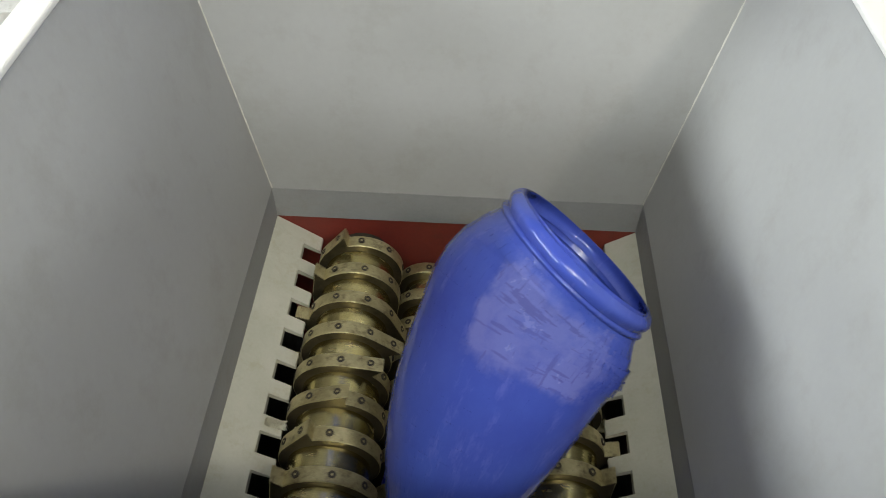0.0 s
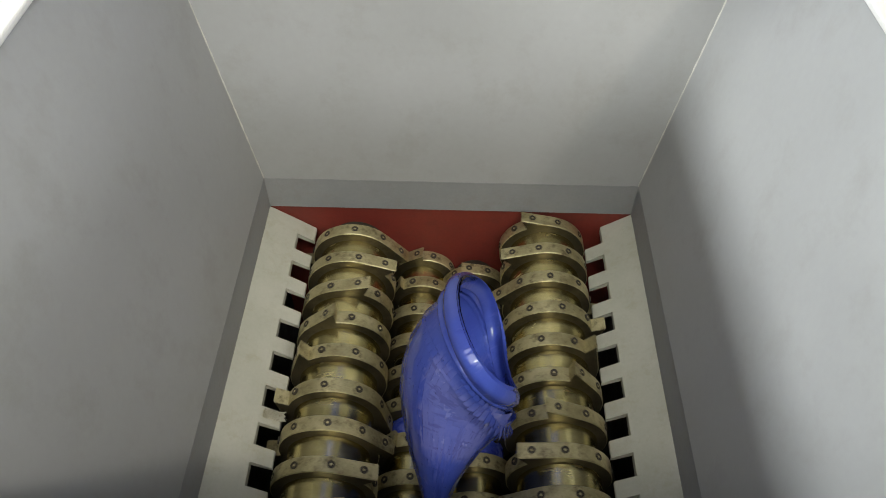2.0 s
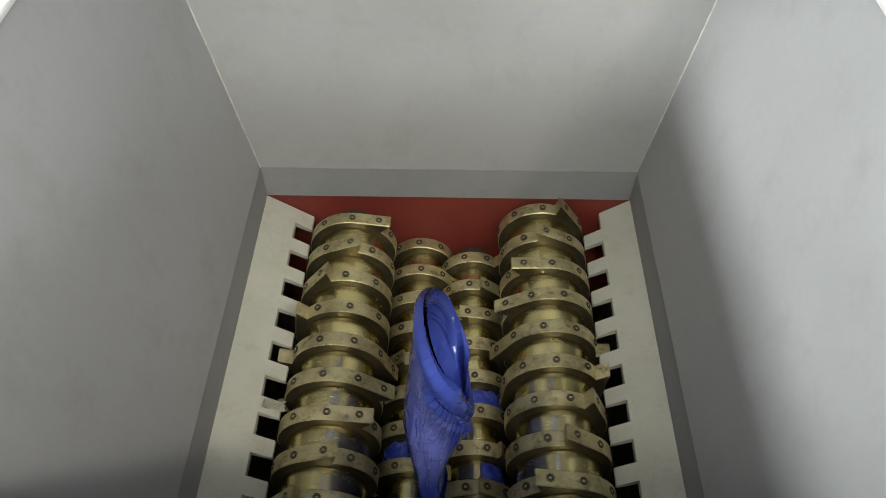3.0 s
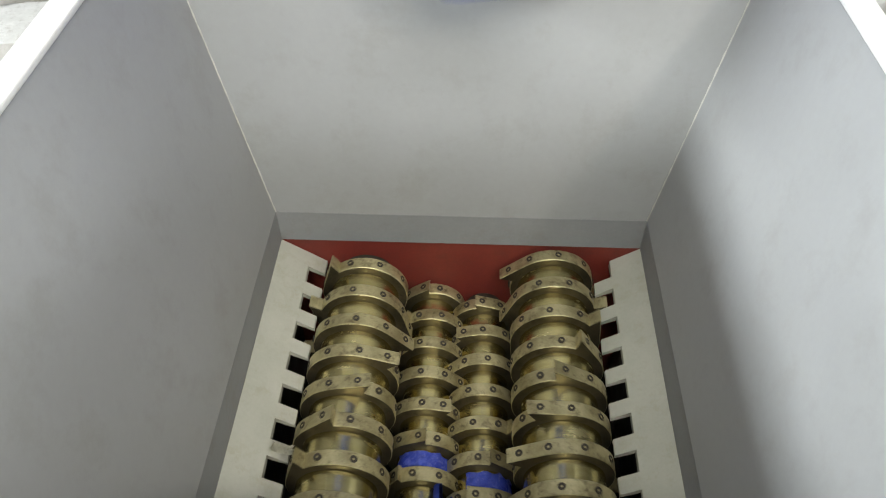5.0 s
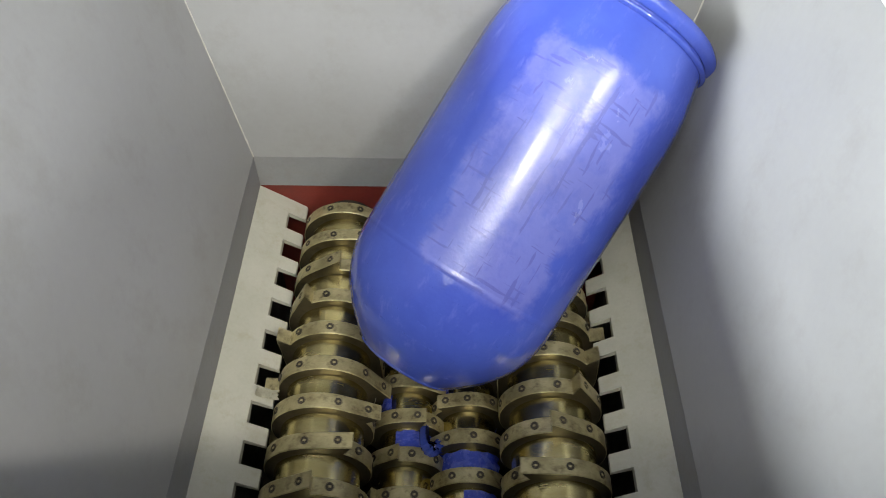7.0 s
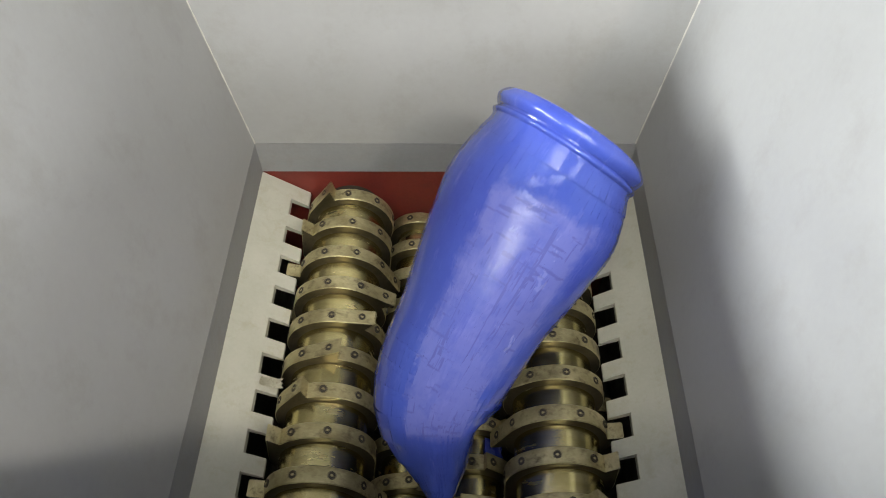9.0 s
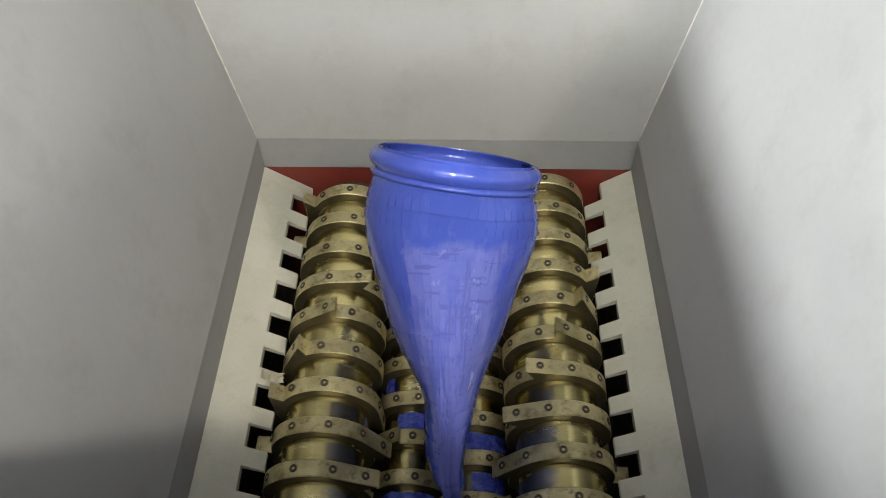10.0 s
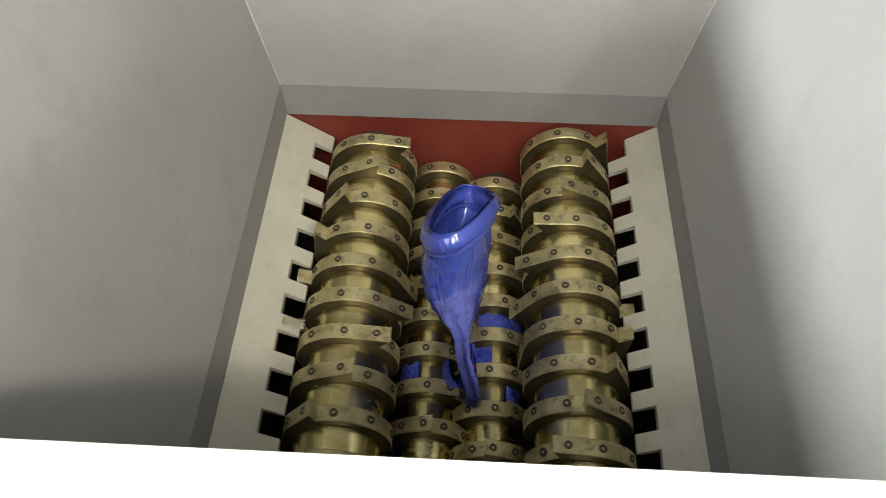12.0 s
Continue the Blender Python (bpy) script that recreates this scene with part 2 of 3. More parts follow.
def knife_mesh(base, tip, claws, name):
    """Cutter disc: a rising claw ends in a straight nose, then steps back."""
    pts = []
    n = 16
    span = 2 * math.pi / claws
    reach = math.acos(base / tip)
    for c in range(claws):
        for i in range(n):
            a = i / (n - 1) * (span - reach)
            r = base * (0.965 + 0.035 * min(1, i / 5))
            pts.append((c * span + a, r))
        for i in range(1, 4):
            a = reach * i / 3
            pts.append((c * span + span - reach + a - 0.001, base / math.cos(a)))
    outline = [(r * math.cos(a), r * math.sin(a)) for a, r in pts]
    bm = bmesh.new()
    k = KNIFE / 2
    ch = 0.0022
    rings = []
    for y, s in ((-k, 1 - ch / base), (-k + ch, 1), (k - ch, 1), (k, 1 - ch / base)):
        rings.append([bm.verts.new((x * s, y, z * s)) for x, z in outline])
    m = len(outline)
    for a, b in zip(rings, rings[1:]):
        for i in range(m):
            bm.faces.new((a[i], a[(i + 1) % m], b[(i + 1) % m], b[i]))
    for ring, y in ((rings[0], -k), (rings[-1], k)):
        c = bm.verts.new((0, y, 0))
        for i in range(m):
            bm.faces.new((c, ring[i], ring[(i + 1) % m]))
    bmesh.ops.recalc_face_normals(bm, faces=bm.faces[:])
    # side faces get the steel with shade in its colour
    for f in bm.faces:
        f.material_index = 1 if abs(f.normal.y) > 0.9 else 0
        f.smooth = True
    me = bpy.data.meshes.new(name)
    bm.to_mesh(me)
    bm.free()
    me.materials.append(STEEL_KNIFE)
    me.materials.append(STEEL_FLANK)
    me.set_sharp_from_angle(angle=radians(35))
    return me


def tube_mesh(r, y0, y1, name, n=40, ch=0.002):
    bm = bmesh.new()
    rings = []
    for y, q in ((y0, r - ch), (y0 + ch, r), (y1 - ch, r), (y1, r - ch)):
        rings.append([bm.verts.new((q * math.cos(2 * math.pi * i / n), y, q * math.sin(2 * math.pi * i / n))) for i in range(n)])
    for a, b in zip(rings, rings[1:]):
        for i in range(n):
            bm.faces.new((a[i], a[(i + 1) % n], b[(i + 1) % n], b[i]))
    bm.faces.new(rings[0])
    bm.faces.new(rings[-1][::-1])
    bmesh.ops.recalc_face_normals(bm, faces=bm.faces[:])
    me = bpy.data.meshes.new(name)
    bm.to_mesh(me)
    bm.free()
    return me


def bolt_mesh(r):
    """Knife screw, slightly proud of the unholed knife: a ring in near-black for the socket's shade, steel centre; its
    axis is x.
    """
    bm = bmesh.new()
    n = 12
    rings = []
    for x, q in ((-0.004, r), (0.0014, r), (0.0016, r * 0.8), (0.0007, r * 0.72), (0.0006, r * 0.34), (0.0012, r * 0.3)):
        rings.append([bm.verts.new((x, q * math.cos(2 * math.pi * i / n), q * math.sin(2 * math.pi * i / n))) for i in range(n)])
    for a, b in zip(rings, rings[1:]):
        for i in range(n):
            bm.faces.new((a[i], b[i], b[(i + 1) % n], a[(i + 1) % n]))
    bm.faces.new(rings[-1])
    bmesh.ops.recalc_face_normals(bm, faces=bm.faces[:])
    for f in bm.faces:
        f.material_index = 1 if f.calc_center_median().yz.length < r * 0.45 else 0
    me = bpy.data.meshes.new("bolt")
    bm.to_mesh(me)
    bm.free()
    me.materials.append(BLACK)
    me.materials.append(STEEL_KNIFE)
    return me


BOLT = bolt_mesh(0.0092)


def rotor(x, z, first, base, tip, core, claws, turn, label, lean):
    """One cutter shaft with knives, spacer rings and knife bolts; returns it for keying. turn: +1 or -1, the way the noses point."""
    thing = empty("cutter_shaft", x, -0.65, z)
    knife, ring = knife_mesh(base, tip, claws, "knife"), tube_mesh(core, -(PITCH - KNIFE) / 2, (PITCH - KNIFE) / 2, "spacer_ring")
    flip = pose(0, 0, 0, 0, 0, 180 if turn > 0 else 0)
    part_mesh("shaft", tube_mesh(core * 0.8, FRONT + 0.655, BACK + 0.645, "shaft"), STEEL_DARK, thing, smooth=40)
    span = 360.0 / claws
    i = 0
    y = first
    while y > FRONT + KNIFE / 2:
        a = -turn * lean * i
        k = part_mesh("knife", knife, STEEL_KNIFE, thing, smooth=35, m=pose(0, y + 0.65, 0, 0, a, 0) @ flip)
        for c in range(claws):
            for d in (0.10, 0.32, 0.54, 0.76, 0.94):
                b = -(c + d) * span
                rr = base
                nose = (d * span - (span - math.degrees(math.acos(base / tip))))
                if nose > 0:
                    rr = base / math.cos(radians(nose))
                part_mesh("bolt", BOLT, BLACK, k, m=pose(0, 0, 0, 0, b, 0) @ pose(rr, 0, 0) @ pose(0, 0, 0, 0, max(nose, 0), 0))
        if y - PITCH / 2 > FRONT + 0.03:
            part_mesh("spacer_ring", ring, STEEL_SPACER, thing, smooth=40, m=pose(0, y - PITCH / 2 + 0.65, 0, 0, a * 1.7, 0))
        i += 1
        y -= PITCH
    tagged(thing, label, "cutter shaft", "shafts of the shredder")
    return thing


OUT_X, OUT_Z, IN_X, IN_Z = 0.270, -0.128, 0.078, -0.262
hopper()
chamber()
comb(-1, FIRST_LEFT)
comb(1, FIRST_RIGHT)
outer = "worn steel cutter shaft with bolted claw knives and bright spacers"
inner = "smaller worn steel cutter shaft sunk between the large shafts"
shaft_a = rotor(-OUT_X, OUT_Z, FIRST_LEFT, 0.123, 0.155, 0.098, 2, 1, outer, 30)
shaft_b = rotor(-IN_X, IN_Z, FIRST_LEFT + 0.05, 0.098, 0.112, 0.068, 2, 1, inner, 34)
shaft_c = rotor(IN_X, IN_Z, FIRST_RIGHT - 0.05, 0.098, 0.112, 0.068, 2, -1, inner, -31)
shaft_d = rotor(OUT_X, OUT_Z, FIRST_RIGHT, 0.123, 0.155, 0.098, 2, -1, outer, -28)


# ---- shreds of drum plastic caught on the two inner shafts ----
def shred(x, z, y, start, sweep, wide, seed):
    """A torn strip curled round a spacer ring, with ragged edges and a lifted end."""
    n, k = 16, 4
    bm = bmesh.new()
    rows = []
    for i in range(n + 1):
        a = radians(start + sweep * i / n)
        row = []
        for j in range(k + 1):
            e = (j / k - 0.5) * wide * (1 + 0.35 * noise.noise((i * 0.55, seed, j > k / 2)))
            r = 0.073 + 0.006 * noise.noise((i * 0.5, j * 0.8, seed)) + 0.03 * max(0, i / n - 0.75) ** 1.2
            row.append(bm.verts.new((r * math.sin(a), e, r * math.cos(a))))
        rows.append(row)
    for p, q in zip(rows, rows[1:]):
        for j in range(k):
            bm.faces.new((p[j], p[j + 1], q[j + 1], q[j]))
    bmesh.ops.solidify(bm, geom=bm.faces[:], thickness=0.002)
    bmesh.ops.recalc_face_normals(bm, faces=bm.faces[:])
    ob = part("plastic_shred", bm, BLUE_TORN, None, smooth=60)
    ob.matrix_basis = pose(x, y, z)
    tagged(ob, "torn strip of blue plastic curled round a spacer ring", "plastic scrap", "shreds of the drums")
    return ob


BLUE_TORN = surface("torn_blue_plastic", (0.03, 0.05, 0.36), (0.09, 0.13, 0.58), 30, (0.15, 0.35), bump=0.5, fine=160, stain=(0.25, 0.27, 0.62), stain_amount=0.5,
                    random_value=1.0)
SHREDS = []
for shaft_x, first, spots in ((-IN_X, FIRST_LEFT + 0.05, ((5, 40, 150), (6, 200, 130), (8, 110, 170))),
                              (IN_X, FIRST_RIGHT - 0.05, ((4, 0, 120), (5, 250, 140), (6, 60, 170), (7, 150, 120)))):
    for row, start, sweep in spots:
        y = first - (row + 0.5) * PITCH
        SHREDS.append((shred(shaft_x, IN_Z, y, start, sweep, 0.045, row + start), shaft_x, y))


def scrap(x, y, z):
    """A crumpled flake of pale plastic lying on a comb tooth."""
    bm = bmesh.new()
    n, k = 12, 6
    grid = []
    for i in range(n + 1):
        row = []
        for j in range(k + 1):
            u, v = i / n - 0.5, j / k - 0.5
            ragged = 1 + 0.3 * noise.noise((i * 0.7, j * 0.7, 3.1))
            lift = 0.004 + 0.007 * abs(noise.noise((i * 0.45, j * 0.6, 8.2))) + 0.006 * (2 * u) ** 4
            row.append(bm.verts.new((u * 0.058 * ragged, v * 0.026 * ragged, lift)))
        grid.append(row)
    for p, q in zip(grid, grid[1:]):
        for j in range(k):
            bm.faces.new((p[j], p[j + 1], q[j + 1], q[j]))
    bmesh.ops.solidify(bm, geom=bm.faces[:], thickness=0.003)
    bmesh.ops.recalc_face_normals(bm, faces=bm.faces[:])
    ob = part("plastic_scrap", bm, PALE_SCRAP, None, smooth=40)
    ob.matrix_basis = pose(x, y, z, 0, math.degrees(math.atan(SLOPE)), 8)
    tagged(ob, "crumpled pale cream plastic flake lying on the comb", "plastic scrap")


PALE_SCRAP = surface("pale_cream_plastic", (0.42, 0.40, 0.30), (0.66, 0.64, 0.52), 40, (0.25, 0.5), bump=0.4, fine=200, stain=(0.25, 0.21, 0.12), stain_amount=0.6)
scrap(-0.409, -0.674, -0.075)


def stand():
    """Welded frame that carries the chamber."""
    thing = empty("machine_stand", 0, -0.65, FLOOR)
    inv = thing.matrix_basis.inverted()
    for x in (-0.56, 0.46):
        for y in (-1.32, -0.08):
            part("leg", box(x, x + 0.10, y, y + 0.10, FLOOR, -0.745, 0.006), PAINT_DARK, thing, m=inv)
        part("beam", box(x, x + 0.10, -1.32, 0.02, -0.744, -0.644, 0.006), PAINT_DARK, thing, m=inv)
    tagged(thing, "grey welded steel stand carrying the cutting chamber", "machine stand")


stand()


# ---- hall ----
def hall():
    floor = part("floor", box(-9, 9, -9, 9, FLOOR - 0.2, FLOOR), CONCRETE, None)
    tagged(floor, "dusty grey-brown concrete factory floor", "floor", kind="structure")
    for name, b in (("wall_north", (-9, 9, 9, 9.2, FLOOR, 6.5)), ("wall_south", (-9, 9, -9.2, -9, FLOOR, 6.5)),
                    ("wall_east", (9, 9.2, -9, 9, FLOOR, 6.5)), ("wall_west", (-9.2, -9, -9, 9, FLOOR, 6.5))):
        tagged(part(name, box(*b), HALL, None), "pale grey sheet-metal hall wall", "wall", kind="structure")
    tagged(part("ceiling", box(-9.2, 9.2, -9.2, 9.2, 6.5, 6.7), HALL, None), "pale grey hall ceiling", "ceiling", kind="structure")


hall()


# ---- sacks and boards standing about on the hall floor ----
def sack(x, y, z, lx, ly, lz, turn, material, seed, label):
    bm = bmesh.new()
    bmesh.ops.create_cube(bm, size=1)
    bmesh.ops.subdivide_edges(bm, edges=bm.edges[:], cuts=7, use_grid_fill=True)
    for v in bm.verts:
        p = v.co * 2
        q = Vector([math.copysign(abs(c) ** 1.0, c) for c in p])
        w = 1 - 0.13 * (p.x ** 4 + p.y ** 4) - 0.10 * p.z ** 4 * 0.5
        q = Vector((q.x * (0.9 + 0.1 * w), q.y * (0.9 + 0.1 * w), q.z * w * 0.95))
        q += Vector((1, 1, 1)) * 0.06 * noise.noise(Vector((p.x * 1.3 + seed, p.y * 1.3, p.z * 1.6)))
        v.co = Vector((q.x * lx / 2, q.y * ly / 2, q.z * lz / 2 + lz / 2))
    low = min(v.co.z for v in bm.verts)
    for v in bm.verts:
        v.co.z -= low
    ob = part("sack", bm, material, None, smooth=70)
    ob.matrix_basis = pose(x, y, z, 0, 0, turn)
    tagged(ob, label, "sack", "sacks on the hall floor")


TAN = surface("woven_tan_sack", (0.24, 0.17, 0.11), (0.38, 0.28, 0.19), 9, (0.7, 0.9), bump=0.5, fine=260, stain=(0.12, 0.08, 0.05), stain_amount=0.6)
PALE = surface("woven_white_sack", (0.55, 0.53, 0.49), (0.70, 0.68, 0.64), 9, (0.6, 0.85), bump=0.5, fine=260, stain=(0.36, 0.31, 0.26), stain_amount=0.5)
for x, y, z, lx, ly, lz, turn, mat, label in (
        (3.3, 3.5, FLOOR, 0.9, 0.6, 0.30, 20, TAN, "tan woven sack lying on the concrete floor"),
        (4.2, 4.1, FLOOR, 0.9, 0.6, 0.34, -15, PALE, "white woven sack lying on the concrete floor"),
        (3.7, 4.9, FLOOR, 0.8, 0.6, 0.32, 65, TAN, "tan woven sack lying on the concrete floor"),
        (3.1, 4.4, FLOOR, 0.8, 0.5, 0.26, 40, PALE, "white woven sack lying on the concrete floor"),
        (-3.4, 3.6, FLOOR, 0.9, 0.6, 0.34, 10, PALE, "white woven sack lying on the concrete floor"),
        (-4.1, 4.4, FLOOR, 0.9, 0.6, 0.30, -30, PALE, "white woven sack lying on the concrete floor"),
        (-3.2, 4.7, FLOOR, 0.8, 0.6, 0.30, 75, TAN, "tan woven sack lying on the concrete floor")):
    sack(x, y, z, lx, ly, lz, turn, mat, x * 3.1 + y, label)


# ---- the drums: shells of rigid panels that are drawn in between the shafts ----
RADIUS, LENGTH, AROUND, ALONG = 0.25, 0.93, 64, 24
FRONTWARD = Vector((0, -0.66, 0.75)).normalized()
ACROSS = Vector((1, 0, 0))
UPWARD = FRONTWARD.cross(ACROSS)


def girth(d):
    """Share of the full radius at d metres below the mouth."""
    if d < 0.055:
        return 0.915
    if d < 0.20:
        u = (d - 0.055) / 0.145
        return 0.915 + 0.085 * math.sin(u * math.pi / 2)
    if d > LENGTH - 0.25:
        u = (d - LENGTH + 0.25) / 0.25
        return 1 - 0.53 * u ** 2.5
    return 1.0


def glide(x, xs, ys):
    """Smooth curve through the stations ys at xs."""
    x = min(max(x, xs[0]), xs[-1])
    i = max(k for k in range(len(xs) - 1) if xs[k] <= x)
    slope = [(ys[min(k + 1, len(ys) - 1)] - ys[max(k - 1, 0)]) / (xs[min(k + 1, len(xs) - 1)] - xs[max(k - 1, 0)]) for k in (i, i + 1)]
    w = xs[i + 1] - xs[i]
    v = (x - xs[i]) / w
    return (ys[i] * (2 * v ** 3 - 3 * v ** 2 + 1) + ys[i + 1] * (3 * v ** 2 - 2 * v ** 3)
            + slope[0] * w * (v ** 3 - 2 * v ** 2 + v) + slope[1] * w * (v ** 3 - v ** 2))


def own_frame(mouth, nip):
    """Pose of the drum: mouth at the origin, z down its length, y towards the front."""
    axis = (nip - mouth).normalized()
    e2 = (FRONTWARD - FRONTWARD.dot(axis) * axis).normalized()
    m = Matrix((e2.cross(axis), e2, axis)).transposed().to_4x4()
    m.translation = mouth
    return m


class Whole:
    """The drum in its own round shape, from mouth to base."""

    def __init__(self, row):
        self.t = row[0]
        self.frame = own_frame(Vector(row[1:4]), Vector(row[4:7]))

    def at(self, a, d):
        g = girth(d) * RADIUS
        return self.frame @ Vector((g * math.cos(a), g * math.sin(a), d))


class Drawn:
    """The drum being drawn in: depths of mouth and nip along FRONTWARD, slant of the mouth in degrees, offset of its far lip,
    how far its far side is pulled down, and stations down its length (across, up, half-width) on the plane square to FRONTWARD."""

    def __init__(self, row):
        self.t, depth0, depth1, slant, self.lip, self.dip, stations = row
        xs = [p[0] for p in stations]
        ups = [p[1] for p in stations]
        steps = [math.hypot(xs[i + 1] - xs[i], ups[i + 1] - ups[i]) for i in range(len(xs) - 1)]
        full = sum(steps)
        deep = (depth1 - depth0) / full
        self.marks = [sum(steps[:i]) * math.sqrt(1 + deep * deep) for i in range(len(xs))]
        self.run = self.marks[-1]
        self.line = [ACROSS * x + UPWARD * u + FRONTWARD * (depth0 + (depth1 - depth0) * k / self.run) for x, u, k in zip(xs, ups, self.marks)]
        self.wide = [p[2] for p in stations]
        self.wide[0] -= 0.012
        self.slant = (ACROSS * math.cos(radians(slant)) + UPWARD * math.sin(radians(slant)))
        self.frame = own_frame(self.line[0], self.line[-1])

    def centre(self, d):
        return glide(d, self.marks, self.line)

    def at(self, a, d):
        inside = min(max(d, 0.0), self.run)
        u = inside / self.run
        wide = max(glide(inside, self.marks, self.wide), 0.006)
        # shoulder swells below the neck
        wide *= 1 + 0.05 * max(0.0, math.sin(math.pi * min(max(d - 0.05, 0) / 0.2, 1)))
        deep = min(math.sqrt(max(2 * RADIUS ** 2 - wide ** 2, 0.01)), 0.25) * (1 - 0.45 * u)
        tangent = (self.centre(min(inside + 0.02, self.run)) - self.centre(max(inside - 0.02, 0))).normalized()
        c = self.centre(inside) + tangent * min(d, 0)
        square = FRONTWARD.cross(tangent).normalized()
        fade = max(0.0, 1 - inside / 0.3) ** 1.5
        across = (square * (1 - fade) + self.slant * fade).normalized()
        near = FRONTWARD * deep - (ACROSS * self.lip[0] + UPWARD * self.lip[1]) * fade
        # the far side beside the mouth is pulled down first
        away = math.cos(a + math.pi / 4)
        c = c + tangent * (self.dip * max(0.0, away) ** 2 * fade)
        over = d - self.run
        if over > 0.003:
            c = c + Vector((0, 0.15, -1)) * over
            wide, near = min(wide, 0.012), near * max(0.3, 1 - over * 2)
        # the squeezed wall buckles, in slanting folds
        tight = max(0.0, 1 - wide / RADIUS) * min(1.0, max(d - 0.03, 0.0) / 0.15)
        fold = tight * (0.016 * math.sin(2 * a + 9 * d + 1.0) + 0.008 * math.sin(3 * a - 14 * d + 2.2)) * min(1.0, wide / 0.06)
        return c + across * (math.cos(a) * wide) + near * (math.sin(a) * (1 + fold / 0.12)) + across * (0.25 * fold * math.cos(a))


class Rest:
    """The whole drum, mouth at the origin, its length along z."""

    def __init__(self):
        self.run = LENGTH

    def at(self, a, d):
        g = girth(d) * RADIUS
        return Vector((g * math.cos(a), g * math.sin(a), d))


REST = Rest()


def panel_frame(shape, a, d):
    """Pose of the panel at angle a, d below the mouth: its x runs down the drum, its z outward."""
    p = shape.at(a, d)
    h = 0.5 * 2 * math.pi / AROUND
    along = shape.at(a, min(d + 0.035, LENGTH)) - shape.at(a, d - 0.035)
    across = shape.at(a + h, d) - shape.at(a - h, d)
    n = across.cross(along)
    n = n.normalized() if n.length > 1e-9 else Vector((0, 0, 1))
    x = along.normalized()
    y = across.normalized()
    # near the mouth the pieces follow the edge, further down they follow the length
    w = 0.5 + 0.5 * math.exp(-max(d, 0) / 0.05)
    x = (x * (1 - w) + n.cross(y) * w).normalized()
    x = (x - n * x.dot(n)).normalized()
    m = Matrix((x, n.cross(x), n)).transposed().to_4x4()
    m.translation = p
    return m


def panel_mesh(a0, a1, d0, d1, name, thick, na, nd, push=0.0, bead=0.0):
    """A curved piece of the shell in its own space, with its rest place kept for the colour."""
    am, dm = (a0 + a1) / 2, (d0 + d1) / 2
    inv = panel_frame(REST, am, dm).inverted()
    outer, inner, rest, norms = [], [], [], []
    for i in range(na + 1):
        for j in range(nd + 1):
            a, d = a0 + (a1 - a0) * i / na, d0 + (d1 - d0) * j / nd
            p = REST.at(a, d)
            q = REST.at(a, d + 0.004) - REST.at(a, d - 0.004)
            radial = Vector((math.cos(a), math.sin(a), 0))
            n = (radial - q.normalized() * radial.dot(q.normalized())).normalized()
            # a bead swells in the middle of the piece
            swell = bead * math.sin(math.pi * j / nd)
            outer.append(inv @ (p + n * (push + swell)))
            inner.append(inv @ (p + n * (push - thick)))
            rest.append(p)
            norms.append((inv.to_3x3() @ (n - q.normalized() * (bead * math.pi / (d1 - d0) * math.cos(math.pi * j / nd)))).normalized())
    k = nd + 1
    idx = lambda i, j: i * k + j
    n0 = len(outer)
    faces = []
    for i in range(na):
        for j in range(nd):
            q = (idx(i, j), idx(i + 1, j), idx(i + 1, j + 1), idx(i, j + 1))
            faces.append(q)
            faces.append(tuple(n0 + v for v in q[::-1]))
    ring = [idx(i, 0) for i in range(na + 1)] + [idx(na, j) for j in range(1, nd + 1)] + [idx(i, nd) for i in range(na - 1, -1, -1)] + [idx(0, j) for j in range(nd - 1, 0, -1)]
    for u, v in zip(ring, ring[1:] + ring[:1]):
        faces.append((v, u, n0 + u, n0 + v))
    me = bpy.data.meshes.new(name)
    me.from_pydata([tuple(v) for v in outer + inner], [], faces)
    att = me.attributes.new("rest", "FLOAT_VECTOR", "POINT")
    att.data.foreach_set("vector", [c for v in rest + rest for c in v])
    me.update()
    me.shade_smooth()
    me.normals_split_custom_set_from_vertices([tuple(v) for v in norms] + [tuple(-v) for v in norms])
    return me


